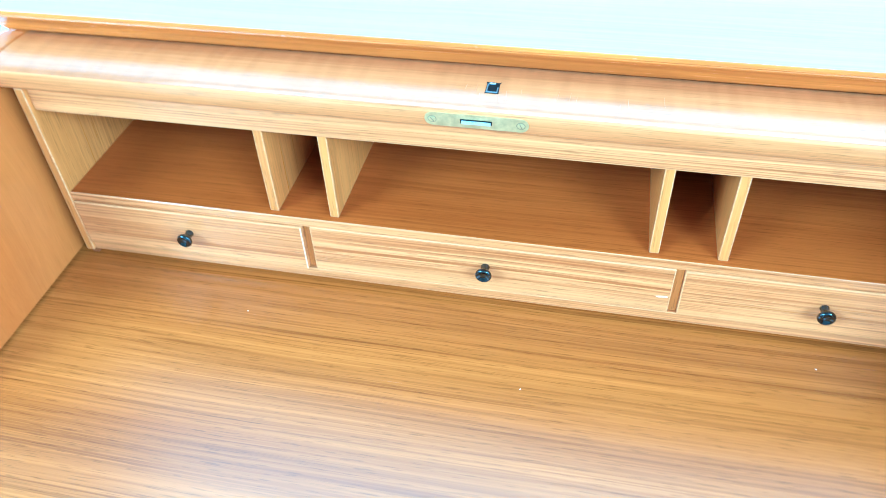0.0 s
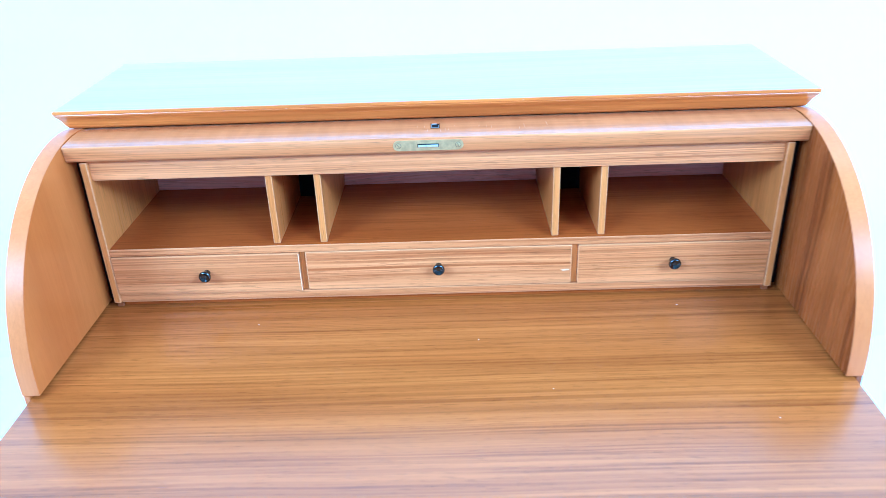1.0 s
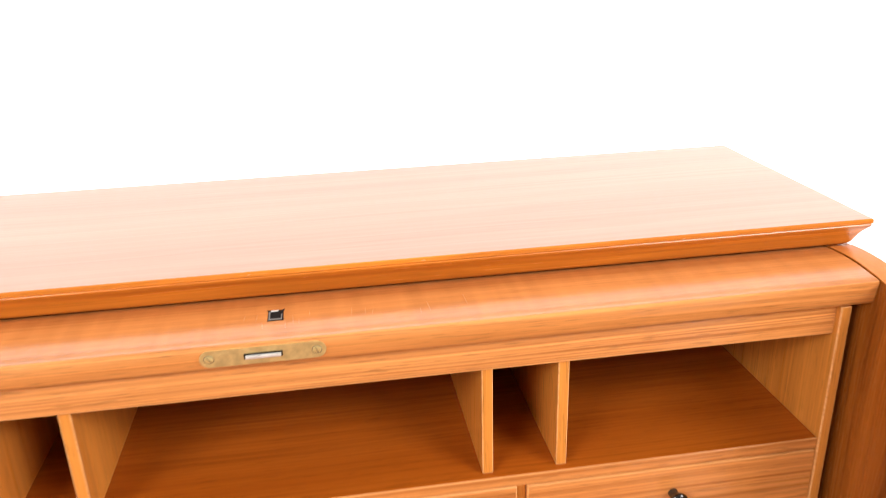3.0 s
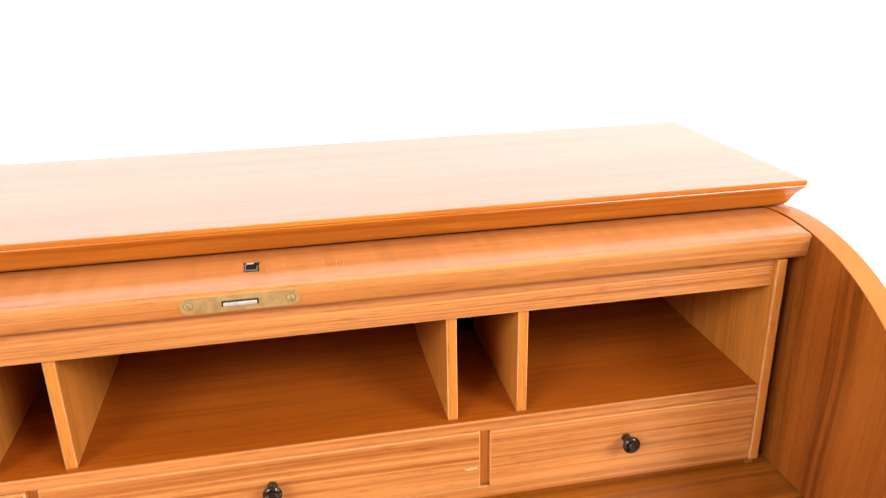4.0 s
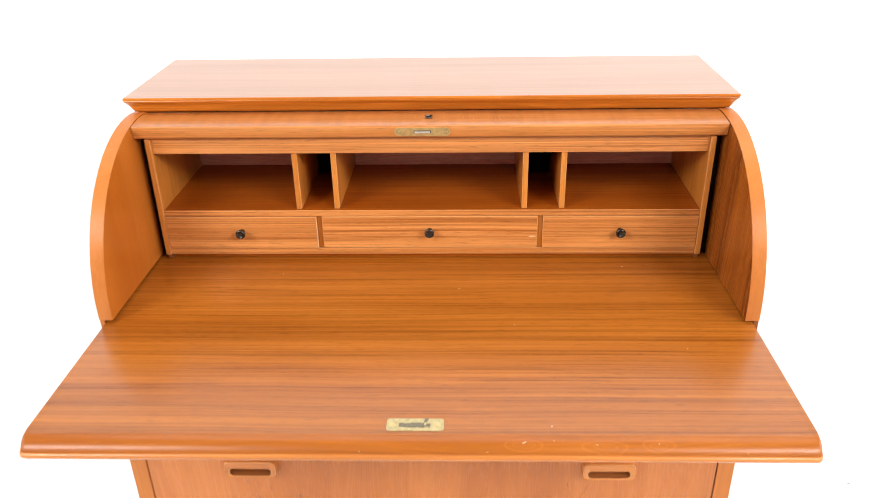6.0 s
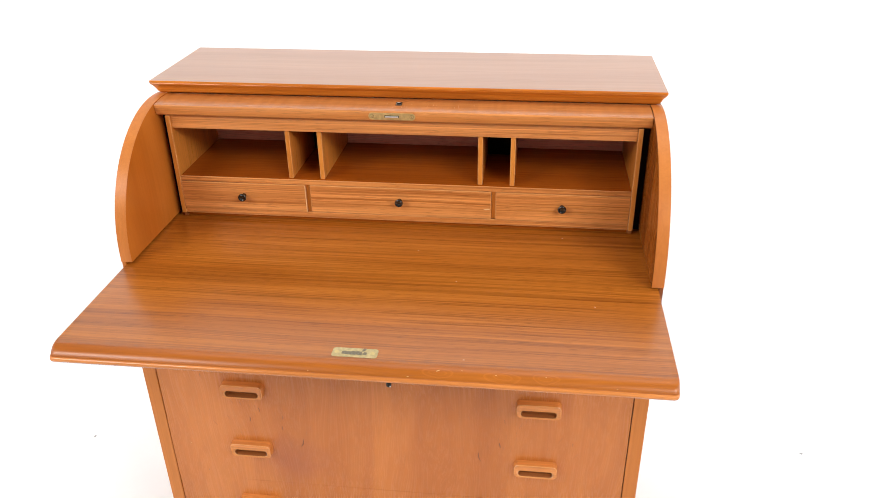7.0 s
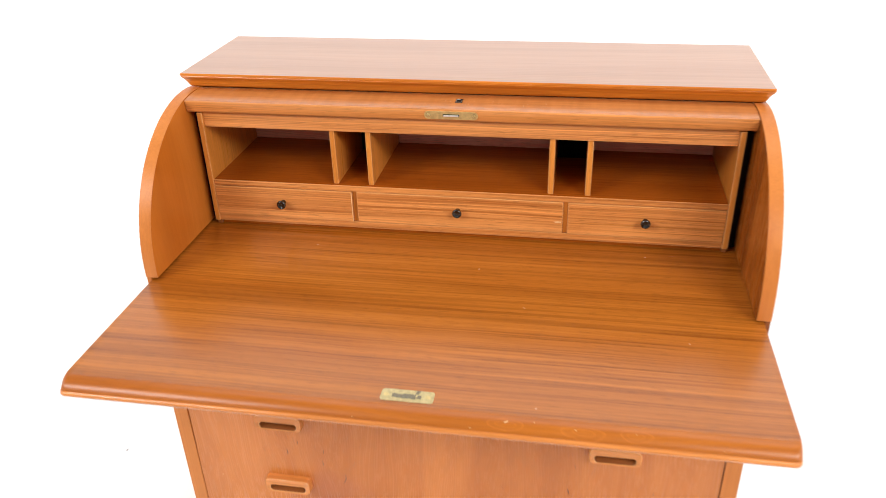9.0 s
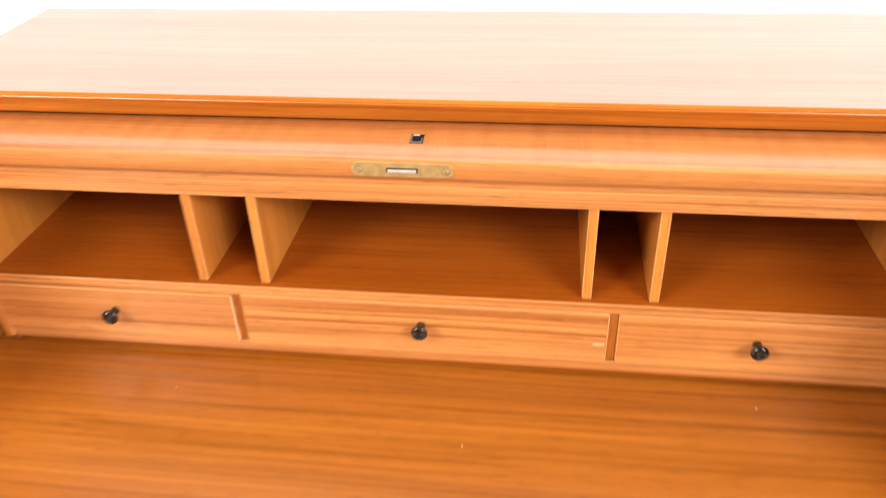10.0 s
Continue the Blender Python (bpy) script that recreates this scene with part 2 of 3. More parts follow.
teak_upright = wood("teak_upright", "z", (0.720, 0.268, 0.047), (0.640, 0.218, 0.033), (0.300, 0.082, 0.009), 0.22, 30, 10, 0.005, 0.28, 0.3, seed=3.3, hair=90, gloss=0.35, stripe=0.012, stripe_mix=0.30)
# Reddish teak for the inner boards, with some recess shade in its colour.
teak_shelf_dim = wood("teak_shelf_dim", "x", (0.470, 0.112, 0.010), (0.380, 0.082, 0.006), (0.160, 0.027, 0.002), 0.20, 18, 8, 0.006, 0.24, 0.4, seed=4.4, hair=70, gloss=0.2, pore=0.4, stripe=0.016, stripe_mix=0.26)
teak_edge = wood("teak_edge", "x", (0.750, 0.250, 0.030), (0.650, 0.195, 0.018), (0.330, 0.080, 0.007), 0.5, 9, 6, 0.01, 0.25, 0.45, seed=6.6, hair=45, pore=0.15)
teak_drawer = wood("teak_drawer", "z", (0.585, 0.192, 0.042), (0.485, 0.148, 0.030), (0.280, 0.072, 0.013), 0.06, 6, 6, 0.03, 0.26, 0.04, streak=0.18, seed=7.7, hair=40, vary=0.0, stain=(-0.185, FRONT, 0.345), pore=0.05, stripe=0.06, stripe_mix=0.14)
teak_handle = wood("teak_handle", "x", (0.700, 0.255, 0.062), (0.610, 0.206, 0.046), (0.280, 0.072, 0.014), 0.25, 24, 8, 0.01, 0.20, 0.25, seed=8.1, hair=90, pore=0.12)
back_ply = wood("back_ply", "x", (0.90, 0.37, 0.26), (0.82, 0.30, 0.20), (0.90, 0.54, 0.40), 0.4, 20, 10, 0.02, 0.5, 0.5, seed=9.4, hair=110, gloss=0.15)
teak_nose = wood("teak_nose", "x", (0.450, 0.128, 0.009), (0.385, 0.102, 0.006), (0.260, 0.060, 0.004), 0.3, 9, 6, 0.02, 0.30, 0.25, seed=1.4, hair=40, gloss=0.4, pore=0.05, stripe=0.02, stripe_mix=0.35,
                 eyes=((0.118, -0.4205, 0.26), (0.205, -0.4215, 0.22), (0.262, -0.4200, 0.34)))
# Darker teak: the small brown feet, and painted shade in the finger slots.
dim_teak = wood("dim_teak", "x", (0.34, 0.110, 0.030), (0.28, 0.085, 0.021), (0.12, 0.032, 0.007), 0.3, 18, 8, 0.006, 0.4, 0.3, seed=6.1, hair=60, gloss=0.2, pore=0.2)
# Pale teak for bevels: edge highlights put into the colour, along with wear.
worn_lit_edge = wood("worn_lit_edge", "x", (0.78, 0.38, 0.14), (0.69, 0.31, 0.105), (0.45, 0.16, 0.03), 0.3, 24, 8, 0.01, 0.2, 0.4, seed=3.9, hair=90, pore=0.20)
# Near-black paint that stands in for shade in slots, gaps and keyholes.
recess_shade = paint("recess_shade", (0.012, 0.009, 0.008), 0.8, 0.4, 40)
white_wall = paint("white_wall", (0.86, 0.86, 0.86), 0.7, 0.02)
grey_wall = paint("grey_wall", (0.30, 0.295, 0.29), 0.75, 0.05)
white_floor = paint("white_floor", (0.90, 0.90, 0.90), 0.55, 0.03)
brass = metal("brass", (0.74, 0.60, 0.27), 0.42, 0.3, 160, 0.7)
pale_brass = metal("pale_brass", (0.62, 0.52, 0.27), 0.42, 0.35, 220, 0.7)
steel = metal("steel", (0.74, 0.72, 0.69), 0.3, 0.15, 160, 0.4)
black_iron = metal("black_iron", (0.012, 0.011, 0.010), 0.35, 0.2, 300, 0.2)
black_gloss = metal("black_gloss", (0.002, 0.002, 0.002), 0.06, 0.1, 300, 0.0)
chip_wood = paint("chip_wood", (0.78, 0.52, 0.28), 0.7, 0.15, 200)
grime = paint("grime", (0.21, 0.18, 0.125), 0.6, 0.3, 300)
for m, s in ((recess_shade, 0.1), (grime, 0.1), (black_gloss, 0.8), (black_iron, 0.2)):
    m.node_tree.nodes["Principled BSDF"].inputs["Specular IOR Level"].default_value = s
scratch_pale = paint("scratch_pale", (0.60, 0.27, 0.105), 0.5, 0.2, 300)
scratch_soft = paint("scratch_soft", (0.47, 0.185, 0.060), 0.35, 0.2, 300)
tarnish_brown = paint("tarnish_brown", (0.30, 0.21, 0.09), 0.5, 0.3, 300)
dull_steel = metal("dull_steel", (0.20, 0.19, 0.18), 0.4, 0.3, 300, 0.4)
fleck_brown = paint("fleck_brown", (0.15, 0.038, 0.009), 0.5, 0.3, 300)
fleck_soft = paint("fleck_soft", (0.42, 0.124, 0.026), 0.4, 0.3, 300)
speck_grey = paint("speck_grey", (0.35, 0.35, 0.35), 0.7, 0.2, 100)


# ---------- mesh helpers ----------
def part(name, bm, mat, parent=None, label="", smooth=False):
    bmesh.ops.recalc_face_normals(bm, faces=bm.faces)
    me = bpy.data.meshes.new(name)
    bm.to_mesh(me)
    bm.free()
    for m in (mat if isinstance(mat, (list, tuple)) else [mat]):
        me.materials.append(m)
    if smooth:
        # broad flat faces keep their own normal; only narrow ones round off
        me.set_sharp_from_angle(angle=radians(38))
        for f in me.polygons:
            f.use_smooth = f.area < 0.006 or (f.area < 0.02 and abs(f.normal.z) < 0.9995 and abs(f.normal.x) < 0.9)
    ob = new(name, me)
    ob.parent = parent
    if label:
        tagged(ob, label)
    return ob


def box(bm, x0, x1, y0, y1, z0, z1, bevel=0.0, seg=2, index=0, rim=None):
    r = bmesh.ops.create_cube(bm, size=1.0)
    vs = r["verts"]
    for v in vs:
        v.co = Vector(((x0 + x1) / 2 + v.co.x * (x1 - x0), (y0 + y1) / 2 + v.co.y * (y1 - y0), (z0 + z1) / 2 + v.co.z * (z1 - z0)))
    faces = list({f for v in vs for f in v.link_faces})
    for f in faces:
        f.material_index = index
    if bevel:
        edges = list({e for v in vs for e in v.link_edges})
        bmesh.ops.bevel(bm, geom=edges, offset=bevel, segments=seg, profile=0.6, affect="EDGES", clamp_overlap=True, material=index if rim is None else rim)
    return bm


def block(x0, x1, y0, y1, z0, z1, bevel=0.001, seg=2, rim=None):
    return box(bmesh.new(), x0, x1, y0, y1, z0, z1, bevel, seg, 0, rim)


def prism(bm, outline, x0, x1, index=0):
    """An outline of (y, z), drawn out along x."""
    a = [bm.verts.new((x0, y, z)) for y, z in outline]
    b = [bm.verts.new((x1, y, z)) for y, z in outline]
    n = len(outline)
    faces = [bm.faces.new(a), bm.faces.new(b[::-1])]
    faces += [bm.faces.new((a[i], b[i], b[(i + 1) % n], a[(i + 1) % n])) for i in range(n)]
    for f in faces:
        f.material_index = index
    return faces


def stadium(width, height, radius, steps=6):
    """A rounded rectangle round the origin as (u, v)."""
    pts = []
    for cx, cy, a0 in ((1, 1, 0), (-1, 1, 90), (-1, -1, 180), (1, -1, 270)):
        for i in range(steps + 1):
            a = radians(a0 + 90 * i / steps)
            pts.append((cx * (width / 2 - radius) + radius * math.cos(a), cy * (height / 2 - radius) + radius * math.sin(a)))
    return pts


def plate(bm, outline, thick, m, index=0):
    """An outline of (u, v), thick along +w, placed by m."""
    a = [bm.verts.new(m @ Vector((u, v, 0))) for u, v in outline]
    b = [bm.verts.new(m @ Vector((u, v, thick))) for u, v in outline]
    n = len(outline)
    for f in [bm.faces.new(a[::-1]), bm.faces.new(b)] + [bm.faces.new((a[i], a[(i + 1) % n], b[(i + 1) % n], b[i])) for i in range(n)]:
        f.material_index = index
    return bm


def lathe(bm, profile, m, steps=24, index=0):
    """A profile of (radius, height) turned round the w axis of m."""
    rings = [[bm.verts.new(m @ Vector((r * math.cos(2 * math.pi * i / steps), r * math.sin(2 * math.pi * i / steps), h)))
              for i in range(steps)] for r, h in profile]
    for a, b in zip(rings, rings[1:]):
        for i in range(steps):
            bm.faces.new((a[i], a[(i + 1) % steps], b[(i + 1) % steps], b[i])).material_index = index
    bm.faces.new(rings[0][::-1]).material_index = index
    bm.faces.new(rings[-1]).material_index = index
    return bm


def facing(x, y, z, lean=0.0):
    """A frame whose u is +x, v up and w towards the front (-y); lean tips w downwards, in degrees."""
    return pose(x, y, z, 90 + lean, 0, 0)


# ---------- room ----------
def wall(name, bm, label, mat=grey_wall):
    return tagged(part(name, bm, mat), label, "wall", kind="structure")


fl = bmesh.new()
box(fl, -3.0, 3.0, -2.5, 1.0, -0.1, 0.0)
tagged(part("floor", fl, white_floor), "plain white studio floor, brightly lit", "floor", kind="structure")
cove = [(1.0, -0.1), (1.0, 0.0)]
cove += [(1.0 + 0.9 * math.sin(radians(a)), 0.9 - 0.9 * math.cos(radians(a))) for a in range(6, 91, 6)]
cove += [(1.9, 3.5), (2.05, 3.5), (2.05, -0.1)]
bm = bmesh.new()
prism(bm, cove, -3.0, 3.0)
ob = wall("wall_north", bm, "plain white wall curving seamlessly into the floor", white_wall)
for f in ob.data.polygons:
    f.use_smooth = True
ob.data.set_sharp_from_angle(angle=radians(30))


def pierced(bm, u0, u1, v0, v1, a0, a1, b0, b1, put):
    """A wall u0..u1 by v0..v1 with an opening a0..a1 by b0..b1; put draws one piece."""
    for p in ((u0, a0, v0, v1), (a1, u1, v0, v1), (a0, a1, v0, b0), (a0, a1, b1, v1)):
        put(bm, *p)
    return bm


# Unseen walls and ceiling, added to close the room; grey limits bounced light.
for name, x in (("wall_east", 3.0), ("wall_west", -3.15)):
    wall(name, pierced(bmesh.new(), -2.65, 2.05, -0.1, 3.5, -1.6, 1.3, 0.9, 2.6,
         lambda bm, a, b, c, d: box(bm, x, x + 0.15, a, b, c, d)), "unseen grey side wall, added, with an opening for a lamp")
sw = bmesh.new()
for p in ((-3.0, -2.95, -0.1, 3.5), (-1.35, 1.35, -0.1, 3.5), (2.95, 3.0, -0.1, 3.5), (-2.95, -1.35, -0.1, 2.25), (1.35, 2.95, -0.1, 2.25),
          (-2.95, -1.35, 3.3, 3.5), (1.35, 2.95, 3.3, 3.5)):
    box(sw, p[0], p[1], -2.65, -2.5, p[2], p[3])
wall("wall_south", sw, "unseen grey wall, added, with two openings for lamps")
cl = pierced(bmesh.new(), -3.15, 3.15, -2.65, 2.05, -1.85, 2.05, 0.05, 1.45, lambda bm, a, b, c, d: box(bm, a, b, c, d, 3.5, 3.6))
tagged(part("ceiling", cl, grey_wall), "unseen grey ceiling, added, with an opening for a lamp", "ceiling", kind="structure")


def window(name, x0, x1, y0, y1, z0, z1, across):
    """Frame bars round and through an opening; across: the axis along which it is wide."""
    win = new(name)
    tagged(win, "white window frame out of view, added round an area lamp", "window", kind="structure")
    t = 0.06
    for i in range(4):
        f = i / 3
        if across == "x":
            cx = x0 + (x1 - x0 - t) * f
            part("window_frame", block(cx, cx + t, y0, y1, z0, z1, 0.004), white_wall, win)
        else:
            cy = y0 + (y1 - y0 - t) * f
            part("window_frame", block(x0, x1, cy, cy + t, z0, z1, 0.004), white_wall, win)
    return win


# Made-up windows, never in view, that frame the added lamps.
window("added_window_1", 1.35, 2.95, -2.61, -2.55, 2.25, 3.3, "x")
window("added_window_4", -2.95, -1.35, -2.61, -2.55, 2.25, 3.3, "x")
window("added_window_2", 3.05, 3.11, -1.6, 1.3, 0.9, 2.6, "y")
window("added_window_3", -3.11, -3.05, -1.6, 1.3, 0.9, 2.6, "y")

# ---------- the desk ----------
IN, OUT = 0.4245, 0.4432          # faces of the side panels
ARC_Y, ARC_Z, ARC_R = 0.0255, 0.757, 0.2108
SLAB = 0.746                    # top of the writing slab
BACK = 0.265

desk = new("roll_top_desk")
desk.location = (0, 0, 0)
tagged(desk, "teak roll-top desk, tambour open, writing slab pulled out", "desk")


def side_panel(s):
    """A side with a quarter-round top front and a groove for the slab."""
    def x(a, b):
        return (min(s * a, s * b), max(s * a, s * b))
    bm = bmesh.new()
    arc = [(ARC_Y - ARC_R * math.cos(radians(a)), ARC_Z + ARC_R * math.sin(radians(a))) for a in range(0, 97, 3)]
    upper = [(ARC_Y - ARC_R, SLAB + 0.002)] + [p for p in arc if p[1] > SLAB + 0.004] + [(0.056, 0.9664), (BACK, 0.9664), (BACK, SLAB + 0.002)]
    prism(bm, upper, *x(IN, OUT))
    prism(bm, [(ARC_Y - ARC_R, 0.7198), (ARC_Y - ARC_R, SLAB + 0.0015), (BACK, SLAB + 0.0015), (BACK, 0.7198)], *x(0.4364, OUT))
    prism(bm, [(FRONT, 0.0), (FRONT, 0.7195), (BACK, 0.7195), (BACK, 0.0)], *x(0.4195, OUT))
    edges = [e for e in bm.edges if abs(e.verts[0].co.x - e.verts[1].co.x) < 1e-6 and min(v.co.y for v in e.verts) < 0.012]
    bmesh.ops.bevel(bm, geom=edges, offset=0.0012, segments=2, affect="EDGES", clamp_overlap=True)
    return part("side_panel", bm, teak_side_lit if s < 0 else teak_side, desk, smooth=True)


side_panel(-1)
side_panel(1)
# solid lipping that runs round the curved front edge of each side
for s in (-1, 1):
    bm = bmesh.new()
    ring = [(ARC_Y - ARC_R * math.cos(radians(a)), ARC_Z + ARC_R * math.sin(radians(a)), a) for a in range(0, 97, 3)]
    rows = []
    for y, z, a in ring:
        o = 0.0006
        rows.append((y - o * math.cos(radians(a)), z + o * math.sin(radians(a)), y + 0.0006 * math.cos(radians(a)), z - 0.0006 * math.sin(radians(a))))
    outline = [(r[0], r[1]) for r in rows] + [(r[2], r[3]) for r in reversed(rows)]
    outline[0], outline[-1] = (outline[0][0], SLAB + 0.0025), (outline[-1][0], SLAB + 0.0025)
    prism(bm, outline, s * (IN + 0.0004) if s > 0 else -OUT - 0.0002, OUT + 0.0002 if s > 0 else -IN - 0.0004)
    part("edge_lipping", bm, teak_lip, desk, smooth=True)
    bm = block(*sorted((s * 0.4198, s * (OUT + 0.0002))), FRONT - 0.001, FRONT + 0.0006, 0.0, 0.7192, 0.0004, 1)
    part("edge_lipping", bm, teak_lip, desk)

# top board with a moulded edge that slopes back underneath
bm = bmesh.new()
levels = [(0.9915, 0.0009), (0.9910, 0.0002), (0.9903, 0.0), (0.9880, 0.0), (0.9872, 0.0009), (0.9864, 0.0005), (0.9852, 0.0010), (0.9835, 0.0024), (0.9806, 0.0046),
          (0.9775, 0.0064), (0.9738, 0.0080), (0.9708, 0.0093), (0.9686, 0.0112), (0.9672, 0.0135)]
loops = []
for z, inset in levels:
    loops.append([bm.verts.new(c) for c in ((-0.4505 + inset, 0.0375 + inset, z), (0.4505 - inset, 0.0375 + inset, z), (0.4505 - inset, 0.2715, z), (-0.4505 + inset, 0.2715, z))])
bm.faces.new(loops[0][::-1])
bm.faces.new(loops[-1])
for i, (a, b) in enumerate(zip(loops, loops[1:])):
    for k in range(4):
        bm.faces.new((a[k], a[(k + 1) % 4], b[(k + 1) % 4], b[k])).material_index = 1
top_board = part("top_board", bm, [teak_top_sheen, teak_edge], desk, "teak top board with a moulded edge, sheen partly in its colour", smooth=True)

# leading rail of the tambour, standing open under the top board
rail = []
for a in range(100, 80, -2):
    r = ARC_R - 0.0004
    rail.append((ARC_Y - r * math.cos(radians(a)), ARC_Z + r * math.sin(radians(a))))
rail += [(-0.0112, 0.9648), (-0.0125, 0.9640), (-0.0130, 0.9625), (-0.0100, 0.9465), (-0.0090, 0.9455), (0.010, 0.9455), (0.05, 0.957)]
bm = bmesh.new()
prism(bm, rail, -0.4235, 0.4235)
# Upper curve: smoother figure, its colour darkened for shade under the board.
for f in bm.faces:
    c = f.calc_center_median()
    f.material_index = 1 if c.z > 0.9641 and abs(c.x) < 0.4 else 0
tambour = part("tambour_rail", bm, [teak_front, teak_rail_dim], desk, "teak leading rail of the opened tambour", smooth=True)

lean = 10.5
plate_at = Vector((-0.0065, -0.0110, 0.9545))
m = facing(*plate_at, lean)
part("lock_plate", plate(bmesh.new(), stadium(0.080, 0.0132, 0.0065), 0.0012, m), brass, tambour, "brass lock plate with two slotted screws")
bm = bmesh.new()
plate(bm, stadium(0.0245, 0.0042, 0.0004, 1), 0.0006, m @ pose(0, 0.0, 0.0010))
part("bolt_slot", bm, black_iron, tambour)
bm = bmesh.new()
box(bm, -0.0112, 0.0112, -0.0014, 0.0010, 0, 0.0030, 0.0004)
bm.transform(m)
part("bolt", bm, steel, tambour, "steel lock bolt")
for u in (-0.034, 0.034):
    bm = bmesh.new()
    lathe(bm, [(0.0029, 0.0008), (0.0029, 0.0014), (0.0025, 0.0016), (0.0005, 0.0017)], m @ pose(u, 0, 0), 20)
    part("screw", bm, brass, tambour, smooth=True)
    bm = bmesh.new()
    plate(bm, stadium(0.0068, 0.0068, 0.0033, 6), 0.0001, m @ pose(u, 0, 0.0012))
    part("screw_seat", bm, tarnish_brown, tambour)
    bm = bmesh.new()
    box(bm, -0.0003, 0.0003, -0.0025, 0.0025, 0.0014, 0.00185)
    bm.transform(m @ pose(u, 0, 0, 0, 0, 35 if u < 0 else 20))
    part("screw_slot", bm, tarnish_brown, tambour)

# nicks along the board's front arris and fine scratches round the key opening
nick = random.Random(31)
for x in (-0.31, -0.173, -0.015, 0.105, 0.298):
    bm = bmesh.new()
    w = nick.uniform(0.0010, 0.0024)
    plate(bm, [(-w, 0), (-w * 0.3, -0.0003), (w, 0), (w * 0.2, 0.0004)], 0.0002, facing(x, 0.0376, nick.uniform(0.9868, 0.9904)) @ pose(0, 0, 0, 0, 0, nick.uniform(-4, 4)))
    part("nick", bm, scratch_pale, top_board)
for x in (-0.019, -0.011, -0.007, 0.008, 0.013, 0.017, 0.024, 0.052, 0.061, 0.066, 0.098, 0.104, 0.13):
    bm = bmesh.new()
    y = nick.uniform(0.000, 0.016)
    a = math.asin((y - ARC_Y) / ARC_R)
    h = nick.uniform(0.003, 0.007)
    plate(bm, [(0, -h), (0.0002, 0), (0, h), (-0.0002, 0)], 0.0002, pose(x, y, ARC_Z + (ARC_R - 0.0005) * math.cos(a), -math.degrees(a), 0, nick.uniform(-6, 6)))
    part("scratch", bm, scratch_soft, tambour)

# square key opening in the rail's upper face, its steel lining worn and bent
slope = math.degrees(math.asin((0.0165 - ARC_Y) / ARC_R))
up = pose(0.0015, 0.0165, ARC_Z + (ARC_R - 0.0004) * math.cos(radians(slope)) - 0.0006, -slope, 0, 0)
# Flat black plate in place of the shaded hole.
bm = bmesh.new()
plate(bm, [(-0.0052, -0.0074), (-0.0045, -0.0068), (0.0046, -0.0070), (0.0054, -0.0066), (0.0049, 0.0060), (0.0058, 0.0084), (0.0042, 0.0072), (-0.0040, 0.0076), (-0.0060, 0.0082), (-0.0050, 0.0058)], 0.0009, up)
part("keyhole", bm, recess_shade, tambour, "square dark key opening with chipped corners")
bm = bmesh.new()
for a, b, c, d in ((-0.0046, -0.0036, -0.0060, 0.0050), (-0.0046, 0.0044, -0.0066, -0.0052), (0.0036, 0.0044, -0.0060, 0.0010)):
    box(bm, a, b, c, d, 0.0008, 0.0014, 0.0002, 1)
bm.transform(up)
part("key_lining", bm, dull_steel, tambour, "worn steel lining of the key opening")
bm = bmesh.new()
box(bm, -0.0034, 0.0016, 0.0050, 0.0066, 0.0008, 0.0013, 0.0002, 1)
bm.transform(up)
part("bent_tip", bm, steel, tambour, "bright bent steel tip")

# writing slab, pulled out, with a rounded nose and a bead along the front
nose = [(0.034, SLAB), (-0.4085, SLAB), (-0.4125, 0.7457), (-0.4168, 0.7446), (-0.4208, 0.7428), (-0.4240, 0.7404), (-0.4263, 0.7376), (-0.4275, 0.7355),
        (-0.4288, 0.7351), (-0.4308, 0.7336), (-0.4317, 0.7314), (-0.4308, 0.7288), (-0.4288, 0.7266), (-0.4250, 0.7250), (-0.418, 0.7243), (0.034, 0.7243)]
bm = bmesh.new()
sections, turn_r = [], 0.008
for k in range(7):
    f = radians(90 * k / 6)
    sections.append((0.4355 - turn_r * (1 - math.sin(f)), turn_r * (1 - math.cos(f))))
sections = [(-x, dy) for x, dy in sections[::-1]] + sections
loops = [[bm.verts.new((x, y + (dy if y < -0.35 else 0.0), z)) for y, z in nose] for x, dy in sections]
n = len(nose)
for p, q in zip(loops, loops[1:]):
    for i in range(n):
        f = bm.faces.new((p[i], q[i], q[(i + 1) % n], p[(i + 1) % n]))
        # Index 2: paler teak on the bead, painting in its highlight line.
        f.material_index = 0 if i in (0, n - 2, n - 1) else (2 if i >= 8 else 1)
for loop in (loops[0][::-1], loops[-1]):
    bm.faces.new(loop)
slab = part("writing_slab", bm, [teak_slab, teak_nose, teak_handle], desk, "teak writing slab pulled out on its runners", smooth=True)

m = pose(-0.0010, -0.3925, SLAB - 0.0006)
part("strike_plate", plate(bmesh.new(), stadium(0.064, 0.0205, 0.004, 4), 0.0012, m), pale_brass, slab, "worn pale brass strike plate")
rnd = random.Random(5)
bm = bmesh.new()
rim = [(-0.0185 + 0.0024 * k, -0.0046) for k in range(13)] + [(0.0105 - 0.0024 * k, 0.0026) for k in range(13)]
plate(bm, [(u + rnd.uniform(-0.0007, 0.0007), v + rnd.uniform(-0.0007, 0.0007)) for u, v in rim], 0.0004, m @ pose(0, 0, 0.0010))
part("strike_slot", bm, grime, slab, "dark worn slot filled with grime")
bm = bmesh.new()
plate(bm, [(0.0095, -0.0030), (0.0165, -0.0042), (0.0172, 0.0012), (0.0128, 0.0020), (0.0118, -0.0012)], 0.0005, m @ pose(0, 0, 0.0010))
plate(bm, [(0.0088, 0.0032), (0.0128, 0.0040), (0.0152, 0.0104), (0.0106, 0.0098), (0.0098, 0.0062)], 0.0005, m @ pose(0, 0, 0.0010))
